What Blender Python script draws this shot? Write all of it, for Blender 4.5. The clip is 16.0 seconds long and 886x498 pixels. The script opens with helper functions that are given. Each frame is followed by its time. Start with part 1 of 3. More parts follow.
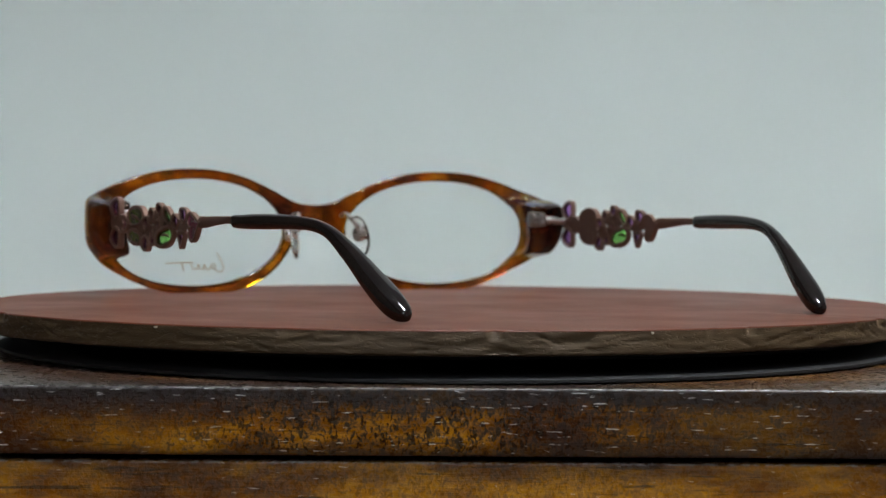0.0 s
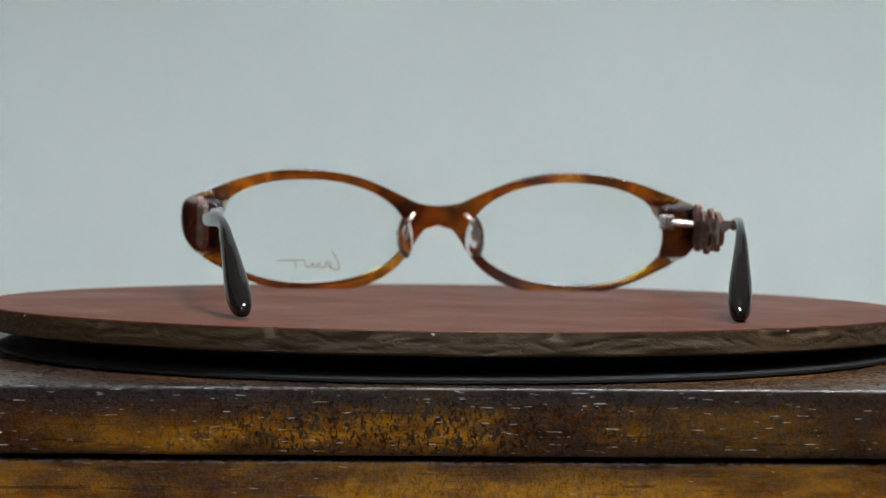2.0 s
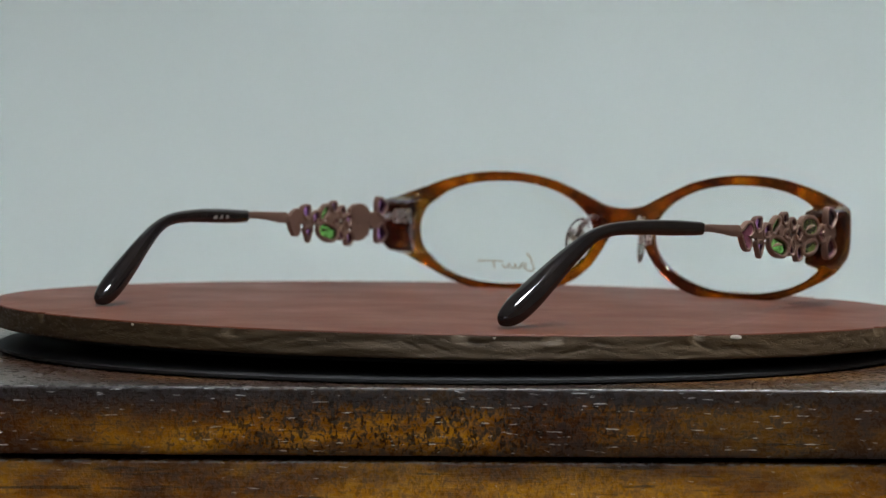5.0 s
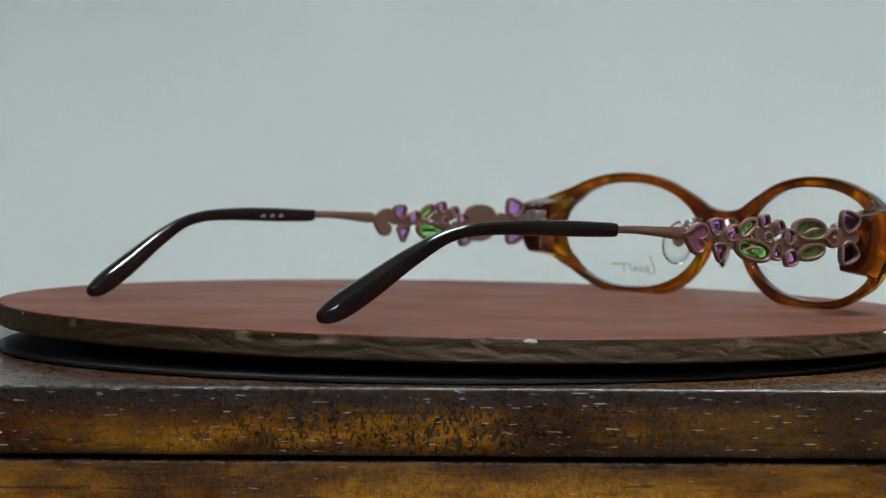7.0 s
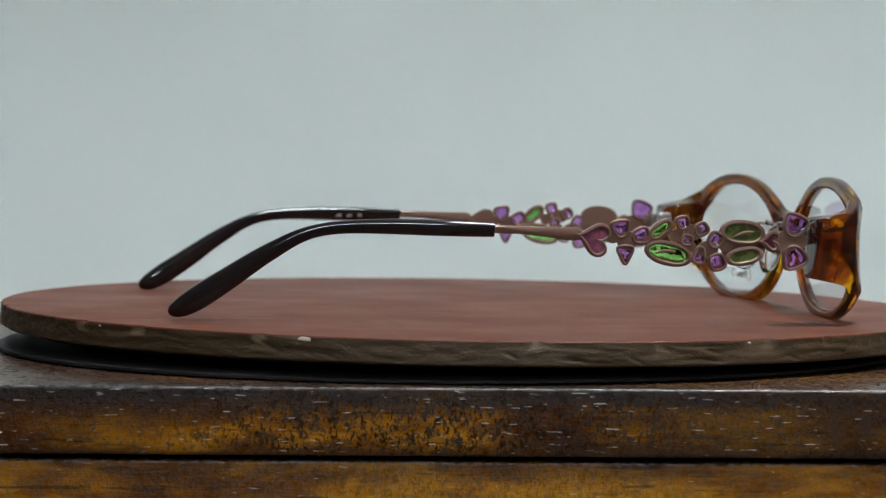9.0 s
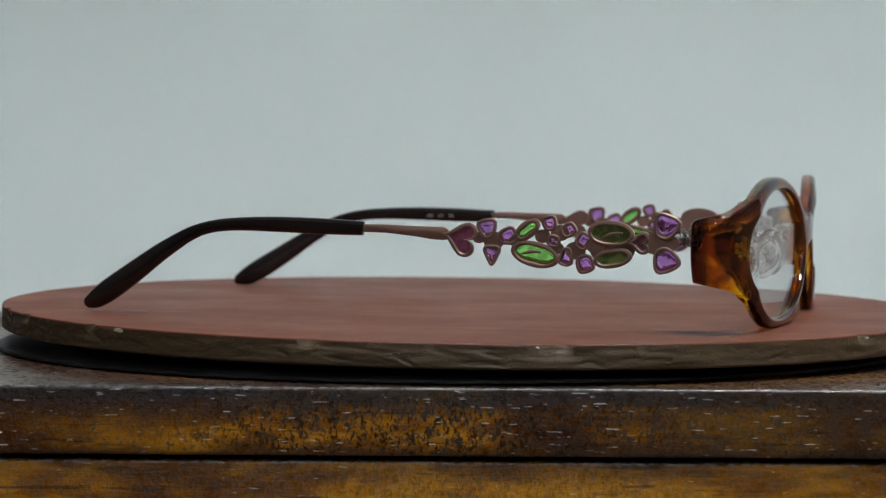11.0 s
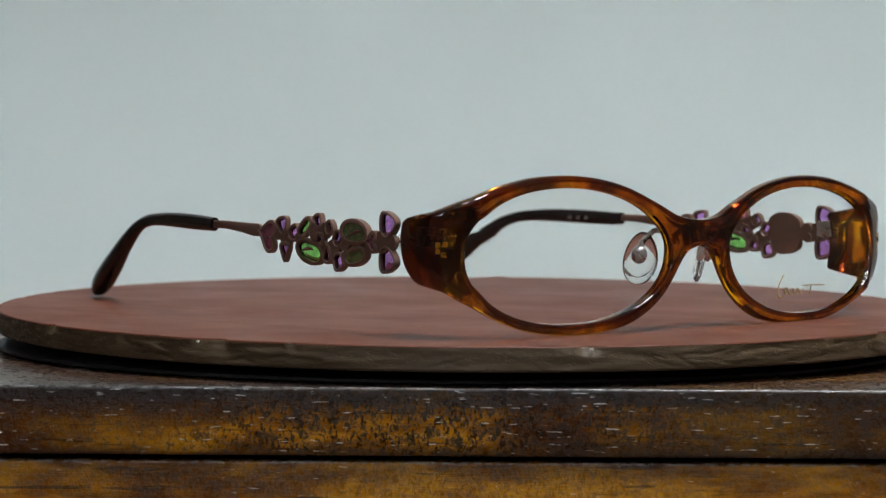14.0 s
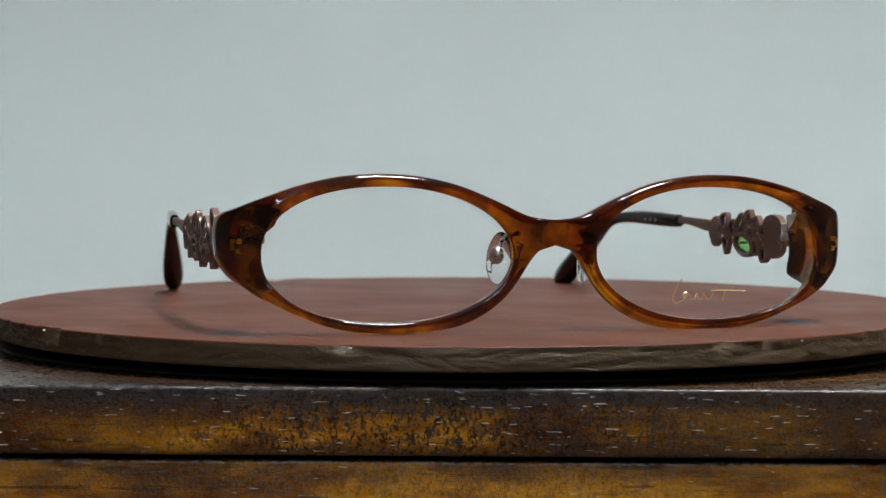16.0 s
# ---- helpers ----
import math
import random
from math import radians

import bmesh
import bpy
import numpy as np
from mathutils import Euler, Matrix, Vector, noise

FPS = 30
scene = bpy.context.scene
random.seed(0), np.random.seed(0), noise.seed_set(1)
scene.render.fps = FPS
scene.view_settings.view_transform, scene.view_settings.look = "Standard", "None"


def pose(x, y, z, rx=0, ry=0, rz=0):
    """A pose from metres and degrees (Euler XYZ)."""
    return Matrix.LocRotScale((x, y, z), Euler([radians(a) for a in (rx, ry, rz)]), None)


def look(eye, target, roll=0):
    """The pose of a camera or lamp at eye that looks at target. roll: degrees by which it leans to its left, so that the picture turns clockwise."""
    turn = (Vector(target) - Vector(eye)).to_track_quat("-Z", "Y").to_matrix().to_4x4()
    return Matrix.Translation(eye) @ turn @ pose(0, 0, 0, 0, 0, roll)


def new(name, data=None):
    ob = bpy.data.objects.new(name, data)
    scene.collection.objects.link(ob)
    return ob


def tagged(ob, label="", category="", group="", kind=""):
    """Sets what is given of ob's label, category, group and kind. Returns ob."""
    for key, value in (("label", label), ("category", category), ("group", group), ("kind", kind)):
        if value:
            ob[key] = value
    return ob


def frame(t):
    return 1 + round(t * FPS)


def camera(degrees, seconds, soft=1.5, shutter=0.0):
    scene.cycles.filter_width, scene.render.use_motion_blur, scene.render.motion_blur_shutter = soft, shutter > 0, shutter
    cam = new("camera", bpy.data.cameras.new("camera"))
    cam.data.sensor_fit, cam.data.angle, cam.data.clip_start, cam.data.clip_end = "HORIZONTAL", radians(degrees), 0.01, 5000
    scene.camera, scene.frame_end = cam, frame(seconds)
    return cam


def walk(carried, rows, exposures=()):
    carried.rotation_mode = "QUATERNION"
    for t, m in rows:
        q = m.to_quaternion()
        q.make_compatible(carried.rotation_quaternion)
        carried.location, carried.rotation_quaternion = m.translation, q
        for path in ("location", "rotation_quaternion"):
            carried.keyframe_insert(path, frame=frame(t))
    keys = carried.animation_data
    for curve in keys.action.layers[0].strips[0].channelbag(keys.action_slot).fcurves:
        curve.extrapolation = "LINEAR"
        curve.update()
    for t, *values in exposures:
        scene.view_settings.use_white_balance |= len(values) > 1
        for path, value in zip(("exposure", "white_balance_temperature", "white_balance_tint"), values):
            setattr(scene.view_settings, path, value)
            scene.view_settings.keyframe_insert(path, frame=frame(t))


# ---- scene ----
cam = camera(19.73, 16.0, soft=1.25)
EYE = look((0, -0.5885, 0.0340), (-0.00435, 0.41076, -0.00423), roll=0.334)
walk(cam, [(0.0, EYE), (16.0, EYE)], exposures=[(0.0, 0.0), (1.5, 0.05), (3.0, -0.06), (4.0, -0.07), (6.5, -0.02), (9.0, 0.05), (11.5, -0.03), (12.5, -0.02), (14.0, 0.05), (16.0, 0.06)])
cam.data.dof.use_dof = True
cam.data.dof.focus_distance = 0.518
cam.data.dof.aperture_fstop = 34.0

# the turntable's turn: degrees at t seconds, clockwise from above
TURN, TURN_START = -12.04, 28.79
# the board leans a little on its axis: height at the axis and the two slopes
LEAN_Z, LEAN_X, LEAN_Y = -0.0013, -0.00697, -0.01031
# the axis itself stands a little off plumb: degrees about x and y
TILT_X, TILT_Y = -0.30, 0.20

# ---- world and lights ----
world = bpy.data.worlds.new("world")
scene.world = world
world.use_nodes = True
bg = world.node_tree.nodes["Background"]
bg.inputs[0].default_value = (0.62, 0.72, 0.85, 1)
bg.inputs[1].default_value = 0.3


CEILING_LAMP = (0.32, -0.33, 1.42)
LAMP_GLOW = 101.0
WINDOW_X, WINDOW_Z, WINDOW_GLOW = -0.05, 1.02, 28.0

# ---- materials ----


def material(name, colour=(0.5, 0.5, 0.5), rough=0.5, metal=0.0):
    m = bpy.data.materials.new(name)
    m.use_nodes = True
    b = m.node_tree.nodes["Principled BSDF"]
    b.inputs["Base Color"].default_value = (*colour, 1)
    b.inputs["Roughness"].default_value = rough
    b.inputs["Metallic"].default_value = metal
    return m, m.node_tree.nodes, m.node_tree.links, b


def coords(nodes, links, scale=(1, 1, 1), turn=(0, 0, 0)):
    tc = nodes.new("ShaderNodeTexCoord")
    mp = nodes.new("ShaderNodeMapping")
    mp.inputs["Scale"].default_value = scale
    mp.inputs["Rotation"].default_value = turn
    links.new(tc.outputs["Object"], mp.inputs[0])
    return mp.outputs[0]


def noise_node(nodes, links, vec, scale, detail=4, rough=0.55, distort=0.0):
    n = nodes.new("ShaderNodeTexNoise")
    n.inputs["Scale"].default_value = scale
    n.inputs["Detail"].default_value = detail
    n.inputs["Roughness"].default_value = rough
    n.inputs["Distortion"].default_value = distort
    links.new(vec, n.inputs["Vector"])
    return n.outputs["Fac"]


def ramp(nodes, links, fac, stops):
    r = nodes.new("ShaderNodeValToRGB")
    e = r.color_ramp.elements
    while len(e) < len(stops):
        e.new(0.5)
    for k, (p, c) in zip(e, stops):
        k.position = p
        k.color = (*c, 1) if len(c) == 3 else c
    links.new(fac, r.inputs[0])
    return r.outputs[0]


def mix(nodes, links, fac, a, b, mode="MIX"):
    n = nodes.new("ShaderNodeMix")
    n.data_type, n.blend_type = "RGBA", mode
    for sock, v in ((n.inputs[0], fac), (n.inputs[6], a), (n.inputs[7], b)):
        if isinstance(v, (int, float)):
            sock.default_value = v
        elif isinstance(v, tuple):
            sock.default_value = (*v, 1)
        else:
            links.new(v, sock)
    return n.outputs[2]


def bump(nodes, links, b, fac, strength, distance):
    n = nodes.new("ShaderNodeBump")
    n.inputs["Strength"].default_value = strength
    n.inputs["Distance"].default_value = distance
    links.new(fac, n.inputs["Height"])
    links.new(n.outputs[0], b.inputs["Normal"])
    return n


def grey(v):
    return (v, v, v)


def math_node(n, l, op, a, b):
    k = n.new("ShaderNodeMath")
    k.operation = op
    for sock, v in zip(k.inputs, (a, b)):
        if isinstance(v, (int, float)):
            sock.default_value = v
        else:
            l.new(v, sock)
    return k.outputs[0]


def make_tortoise():
    """Laminated acetate: a thin dark mottled layer in front, clear amber behind it."""
    m, n, l, b = material("tortoiseshell_acetate", (0.3, 0.1, 0.02), 0.008)
    v = coords(n, l)
    big = noise_node(n, l, v, 95, 3, 0.5, 0.6)
    fine = noise_node(n, l, v, 330, 3, 0.6, 0.4)
    both = mix(n, l, 0.15, big, fine)
    front = ramp(n, l, both, [(0.40, (0.010, 0.0012, 0.001)), (0.50, (0.078, 0.0066, 0.0016)), (0.60, (0.195, 0.018, 0.0022)), (0.70, (0.48, 0.085, 0.005))])
    back = ramp(n, l, both, [(0.38, (0.20, 0.022, 0.002)), (0.46, (0.58, 0.135, 0.003)), (0.55, (0.88, 0.38, 0.005)), (0.66, (0.96, 0.62, 0.012))])
    tc = n.new("ShaderNodeTexCoord")
    sx = n.new("ShaderNodeSeparateXYZ")
    l.new(tc.outputs["Object"], sx.inputs[0])
    side = math_node(n, l, "ABSOLUTE", sx.outputs["X"], 0.0)
    flat = math_node(n, l, "MULTIPLY", math_node(n, l, "SUBTRACT", side, 0.0045), 0.09)
    facet = math_node(n, l, "MULTIPLY", math_node(n, l, "MAXIMUM", math_node(n, l, "SUBTRACT", side, 0.057), 0.0), 0.40)
    turn = math_node(n, l, "MULTIPLY", math_node(n, l, "POWER", math_node(n, l, "MAXIMUM", math_node(n, l, "SUBTRACT", side, 0.064), 0.0), 2.0), 330.0)
    wrap = math_node(n, l, "ADD", facet, turn)
    depth = math_node(n, l, "SUBTRACT", math_node(n, l, "SUBTRACT", math_node(n, l, "SUBTRACT", 0.069, flat), wrap), sx.outputs["Y"])
    layer = ramp(n, l, maprange(n, l, depth, 0.0008, 0.0013), [(0.0, grey(0.0)), (1.0, grey(1.0))])
    # light shining amber through each end of the front, painted on as a streak
    ax = math_node(n, l, "MULTIPLY_ADD", fine, 0.004)
    l.new(math_node(n, l, "ABSOLUTE", sx.outputs["X"], 0.0), ax.node.inputs[2])
    off = math_node(n, l, "ABSOLUTE", math_node(n, l, "SUBTRACT", ax, 0.0637), 0.0)
    streak = ramp(n, l, maprange(n, l, off, 0.0008, 0.0022), [(0.0, grey(0.6)), (1.0, grey(0.0))])
    front = mix(n, l, streak, front, (0.85, 0.36, 0.015))
    # the thick ends let little light through: that darkness is put into the colour
    dark = maprange(n, l, ax, 0.0575, 0.0605)
    front = mix(n, l, math_node(n, l, "MULTIPLY", dark, 0.78), front, (0.012, 0.002, 0.0015))
    # the hinge blocks behind the ends are nearly black
    back = mix(n, l, maprange(n, l, sx.outputs["Y"], 0.0556, 0.0538), back, (0.050, 0.0055, 0.002))
    col = mix(n, l, layer, front, back)
    l.new(col, b.inputs["Base Color"])
    b.inputs["IOR"].default_value = 1.5
    b.inputs["Transmission Weight"].default_value = 1.0
    return m


def make_clear(name, colour=(1, 1, 1), ior=1.5, rough=0.0):
    m, n, l, b = material(name, colour, rough)
    b.inputs["IOR"].default_value = ior
    b.inputs["Transmission Weight"].default_value = 1.0
    return m


def make_metal(name, colour, rough, grain=900, paint=False):
    m, n, l, b = material(name, colour, rough, 1.0)
    v = coords(n, l)
    f = noise_node(n, l, v, grain, 3)
    l.new(mix(n, l, f, tuple(c * 0.8 for c in colour), tuple(min(1, c * 1.15) for c in colour)), b.inputs["Base Color"])
    l.new(ramp(n, l, f, [(0.3, grey(rough * 0.8)), (0.7, grey(rough * 1.25))]), b.inputs["Roughness"])
    if paint:
        b.inputs["Metallic"].default_value = 0.3
    return m


def make_enamel(name, colour, deep):
    m, n, l, b = material(name, colour, 0.12)
    v = coords(n, l)
    f = noise_node(n, l, v, 420, 2)
    l.new(ramp(n, l, f, [(0.42, deep), (0.56, colour)]), b.inputs["Base Color"])
    b.inputs["Coat Weight"].default_value = 1.0
    b.inputs["Coat Roughness"].default_value = 0.03
    return m


def make_clear_enamel(name, colour):
    """Tinted see-through enamel, poured a little uneven."""
    m, n, l, b = material(name, colour, 0.06)
    v = coords(n, l)
    f = noise_node(n, l, v, 500, 2)
    deep = tuple(c * 0.7 for c in colour)
    l.new(ramp(n, l, f, [(0.40, deep), (0.55, colour)]), b.inputs["Base Color"])
    b.inputs["IOR"].default_value = 1.42
    b.inputs["Transmission Weight"].default_value = 1.0
    bump(n, l, b, noise_node(n, l, v, 700, 1), 0.16, 0.0004)
    return m


def make_black_plastic():
    m, n, l, b = material("black_brown_plastic", (0.012, 0.009, 0.009), 0.07)
    v = coords(n, l)
    f = noise_node(n, l, v, 160, 3)
    l.new(ramp(n, l, f, [(0.3, (0.006, 0.005, 0.006)), (0.7, (0.014, 0.010, 0.009))]), b.inputs["Base Color"])
    return m


def make_veneer():
    m, n, l, b = material("red_brown_board_face", (0.3, 0.1, 0.06), 0.32)
    v = coords(n, l, (1, 7, 1))
    g = noise_node(n, l, v, 45, 5, 0.6, 0.8)
    v2 = coords(n, l)
    blot = noise_node(n, l, v2, 30, 3)
    fine = noise_node(n, l, v2, 1500, 2)
    c = ramp(n, l, g, [(0.25, (0.070, 0.0178, 0.0070)), (0.5, (0.096, 0.0236, 0.0085)), (0.75, (0.110, 0.029, 0.011))])
    c = mix(n, l, ramp(n, l, blot, [(0.4, grey(0.0)), (0.7, grey(0.45))]), c, (0.086, 0.022, 0.010))
    # scratches and pale specks
    speck = noise_node(n, l, coords(n, l, (0.5, 1, 1)), 900, 2, 0.6)
    c = mix(n, l, ramp(n, l, speck, [(0.735, grey(0.0)), (0.76, grey(0.7))]), c, (0.42, 0.30, 0.26))
    dark = noise_node(n, l, coords(n, l, (0.3, 3, 1)), 120, 4, 0.6, 0.5)
    c = mix(n, l, ramp(n, l, dark, [(0.62, grey(0.0)), (0.70, grey(0.5))]), c, (0.045, 0.014, 0.008))
    l.new(c, b.inputs["Base Color"])
    l.new(ramp(n, l, blot, [(0.3, grey(0.42)), (0.7, grey(0.58))]), b.inputs["Roughness"])
    b.inputs["Specular IOR Level"].default_value = 0.3
    bump(n, l, b, mix(n, l, 0.75, g, fine), 0.22, 0.0003)
    return m


def make_fibre():
    m, n, l, b = material("fibreboard_edge", (0.1, 0.075, 0.045), 0.75)
    v = coords(n, l, (1, 1, 4))
    f = noise_node(n, l, v, 190, 6, 0.65)
    g = noise_node(n, l, v, 1100, 3)
    c = ramp(n, l, f, [(0.3, (0.058, 0.034, 0.014)), (0.55, (0.070, 0.042, 0.017)), (0.8, (0.084, 0.050, 0.021))])
    l.new(c, b.inputs["Base Color"])
    # sparse long gouges along the edge
    gouge = ramp(n, l, noise_node(n, l, coords(n, l, (1, 1, 3)), 420, 2, 0.5, 1.2), [(0.56, grey(1.0)), (0.63, grey(0.0))])
    l.new(ramp(n, l, gouge, [(0.2, grey(0.42)), (0.9, grey(0.66))]), b.inputs["Roughness"])
    bump(n, l, b, mix(n, l, 0.35, mix(n, l, 0.25, f, g), gouge), 0.35, 0.0005)
    return m


def make_wood(name, tint=1.0, dark=0.75, top=0.0065, front=-0.11):
    """Dark-stained lacquered hardwood: amber in the middle of the board, black stain above, cracked lacquer, open pores
    with painted glints along x.
    """
    m, n, l, b = material(name, (0.1, 0.04, 0.01), 0.3)
    main = tint == 1.0
    tc = n.new("ShaderNodeTexCoord")
    sx = n.new("ShaderNodeSeparateXYZ")
    l.new(tc.outputs["Object"], sx.inputs[0])
    patch = noise_node(n, l, coords(n, l, (0.8, 3, 3.2)), 22, 4, 0.6, 0.5)
    streak = noise_node(n, l, coords(n, l, (1, 4, 3.5)), 90, 4, 0.6, 0.6)
    cell = noise_node(n, l, coords(n, l, (0.8, 0.8, 1.1)), 800, 4, 0.65, 0.9)
    warm = mix(n, l, 0.35, patch, streak)
    c = ramp(n, l, warm, [(0.36, (0.042, 0.012, 0.004)), (0.44, (0.105, 0.033, 0.004)), (0.51, (0.23, 0.081, 0.005)), (0.60, (0.52, 0.22, 0.011))])
    # lacquer crackle: short dark marks, mostly across the grain
    crack = noise_node(n, l, coords(n, l, (1.45, 1.0, 0.8)), 760, 3, 0.6, 1.0)
    # it is worst round the middle of the edge
    mid = math_node(n, l, "ABSOLUTE", math_node(n, l, "ADD", sx.outputs["X"], 0.015), 0.0)
    mid = math_node(n, l, "ADD", mid, math_node(n, l, "MULTIPLY", patch, 0.03))
    zone = ramp(n, l, maprange(n, l, mid, 0.078, 0.048), [(0.0, grey(0.15)), (1.0, grey(1.0))])
    marks = ramp(n, l, crack, [(0.50, grey(0.0)), (0.56, grey(0.94 if main else 0.4))])
    c = mix(n, l, math_node(n, l, "MULTIPLY", marks, zone), c, (0.018, 0.009, 0.005))
    fleck = ramp(n, l, cell, [(0.52, grey(0.0)), (0.60, grey(dark))])
    c = mix(n, l, fleck, c, (0.026, 0.011, 0.005))
    # a few long dark grain lines
    line = noise_node(n, l, coords(n, l, (0.22, 3, 4.2)), 200, 3, 0.6, 0.5)
    c = mix(n, l, ramp(n, l, line, [(0.60, grey(0.0)), (0.66, grey(0.8))]), c, (0.018, 0.008, 0.005))
    # black stain along the upper edge of the boards, ragged below
    rag = math_node(n, l, "MULTIPLY_ADD", mix(n, l, 0.5, patch, crack), 0.011)
    l.new(sx.outputs["Z"], rag.node.inputs[2])
    edge = ramp(n, l, maprange(n, l, rag, top - 0.0010, top + 0.0032), [(0.0, grey(0.0)), (1.0, grey(0.93 * tint))])
    # a narrow brown band along the lower edge
    if main:
        low = ramp(n, l, maprange(n, l, rag, -top + 0.0080, -top + 0.0062), [(0.0, grey(0.0)), (1.0, grey(0.7))])
        c = mix(n, l, low, c, (0.040, 0.017, 0.007))
    # redder and browner towards the other end
    if main:
        ruddy = math_node(n, l, "MULTIPLY_ADD", patch, 0.07)
        l.new(sx.outputs["X"], ruddy.node.inputs[2])
        c = mix(n, l, ramp(n, l, maprange(n, l, ruddy, -0.012, -0.048), [(0.0, grey(0.0)), (1.0, grey(0.65))]), c, (0.045, 0.013, 0.005))
    # the stain lies heavier towards one end
    heavy = math_node(n, l, "MULTIPLY_ADD", mix(n, l, 0.45, patch, crack), 0.075)
    l.new(sx.outputs["X"], heavy.node.inputs[2])
    edge = mix(n, l, 1.0, edge, ramp(n, l, maprange(n, l, heavy, 0.035, 0.078), [(0.0, grey(0.0)), (1.0, grey(0.66 if main else 0.0))]), "LIGHTEN")
    face = ramp(n, l, maprange(n, l, sx.outputs["Y"], front + 0.002, front + 0.013), [(0.0, grey(1.0)), (1.0, grey(0.8))])
    c = mix(n, l, mix(n, l, 1.0, edge, face, "MULTIPLY"), c, (0.017, 0.013, 0.012))
    # glints in the open pores, painted as pale dashes
    pore = noise_node(n, l, coords(n, l, (0.34, 4, 4.4)), 760, 2, 0.5)
    at = 0.705 if main else 0.74
    c = mix(n, l, ramp(n, l, pore, [(at, grey(0.0)), (at + 0.012, grey(0.95))]), c, (0.80, 0.77, 0.74))
    # glint on the top arris, put into the colour as a broken pale line
    arris_glint = math_node(n, l, "MULTIPLY", maprange(n, l, sx.outputs["Z"], top - 0.0004, top - 0.0001), maprange(n, l, sx.outputs["Y"], front + 0.0010, front + 0.0003))
    arris_glint = math_node(n, l, "MULTIPLY", arris_glint, maprange(n, l, cell, 0.45, 0.6))
    c = mix(n, l, math_node(n, l, "MULTIPLY", arris_glint, 0.35 if main else 0.9), c, (0.36, 0.33, 0.31))
    l.new(c, b.inputs["Base Color"])
    l.new(ramp(n, l, cell, [(0.3, grey(0.18)), (0.7, grey(0.40))]), b.inputs["Roughness"])
    b.inputs["Specular IOR Level"].default_value = 0.35
    bump(n, l, b, mix(n, l, 0.25, mix(n, l, 0.6, cell, crack), pore), 0.42, 0.0006)
    return m


def maprange(n, l, v, lo, hi):
    k = n.new("ShaderNodeMapRange")
    l.new(v, k.inputs[0])
    k.inputs[1].default_value, k.inputs[2].default_value = lo, hi
    return k.outputs[0]


def make_plaster(name, colour, rough=0.85):
    m, n, l, b = material(name, colour, rough)
    v = coords(n, l)
    f = noise_node(n, l, v, 3, 4)
    g = noise_node(n, l, v, 240, 3)
    l.new(mix(n, l, f, tuple(c * 0.95 for c in colour), colour), b.inputs["Base Color"])
    bump(n, l, b, g, 0.08, 0.001)
    return m


TORTOISE = make_tortoise()
LENS = make_clear("demo_lens", (0.985, 0.995, 0.99), 1.28)
PAD = make_clear("clear_silicone", (0.96, 0.94, 0.93), 1.42, 0.04)
SILVER = make_metal("silver_metal", (0.60, 0.58, 0.56), 0.28)
BRONZE = make_metal("rose_brown_painted_metal", (0.185, 0.103, 0.075), 0.42, 1200, True)
PURPLE = make_clear_enamel("purple_enamel", (0.60, 0.27, 0.72))
MAUVE = make_enamel("mauve_enamel", (0.25, 0.075, 0.12), (0.16, 0.045, 0.08))
GREEN = make_clear_enamel("bright_green_enamel", (0.32, 0.74, 0.19))
OLIVE = make_enamel("olive_green_enamel", (0.135, 0.175, 0.045), (0.07, 0.095, 0.026))
BLACK = make_black_plastic()
GOLD = make_metal("gold_print", (0.42, 0.29, 0.12), 0.45)
BRASS = make_metal("amber_tinted_brass", (0.50, 0.24, 0.03), 0.3)
PRINT = make_plaster("grey_print", (0.15, 0.13, 0.12), 0.6)
CHIP = make_plaster("bare_pale_fibre", (0.62, 0.56, 0.46), 0.8)
VENEER = make_veneer()
FIBRE = make_fibre()
PLATTER = material("black_moulded_plastic", (0.006, 0.006, 0.007), 0.6)[0]
WOOD = make_wood("dark_stained_wood")
WOOD_DRAWER = make_wood("amber_stained_wood", 0.45, 0.30, 0.080, -0.009)
WOOD_DARK = make_wood("dark_stained_carcass", 1.0)
DAYLIGHT, _n, _l, _b = material("outside_daylight", (0.5, 0.6, 0.7), 1.0)
_b.inputs["Emission Color"].default_value = (0.78, 0.88, 1.0, 1)
_b.inputs["Emission Strength"].default_value = WINDOW_GLOW
# for walls out of view, dark so that glossy parts reflect less light
DARK_UNSEEN = make_plaster("dark_unseen_wall", (0.16, 0.13, 0.10))
PAINT = make_plaster("pale_wall_paint", (0.70, 0.72, 0.71))
SHEET = make_plaster("pale_paper", (0.81, 0.872, 0.85))
CEIL = make_plaster("white_ceiling_paint", (0.55, 0.55, 0.53))
FLOOR = make_plaster("beige_floor", (0.20, 0.15, 0.11), 0.5)

# ---- mesh helpers ----
MM = 0.001


def finish(bm, name, mat, smooth=40):
    bmesh.ops.recalc_face_normals(bm, faces=bm.faces)
    me = bpy.data.meshes.new(name)
    bm.to_mesh(me)
    bm.free()
    me.materials.append(mat)
    if smooth:
        for p in me.polygons:
            p.use_smooth = True
        me.set_sharp_from_angle(angle=radians(smooth))
    return me


def part(name, bm, mat, parent=None, label="", smooth=40):
    ob = new(name, finish(bm, name, mat, smooth))
    if parent is not None:
        ob.parent = parent
    if label:
        ob["label"] = label
    return ob


def thing(name, label, category, m=None, group="", kind=""):
    ob = new(name)
    ob.empty_display_size = 0.02
    if m is not None:
        ob.matrix_world = m
    return tagged(ob, label, category, group, kind)


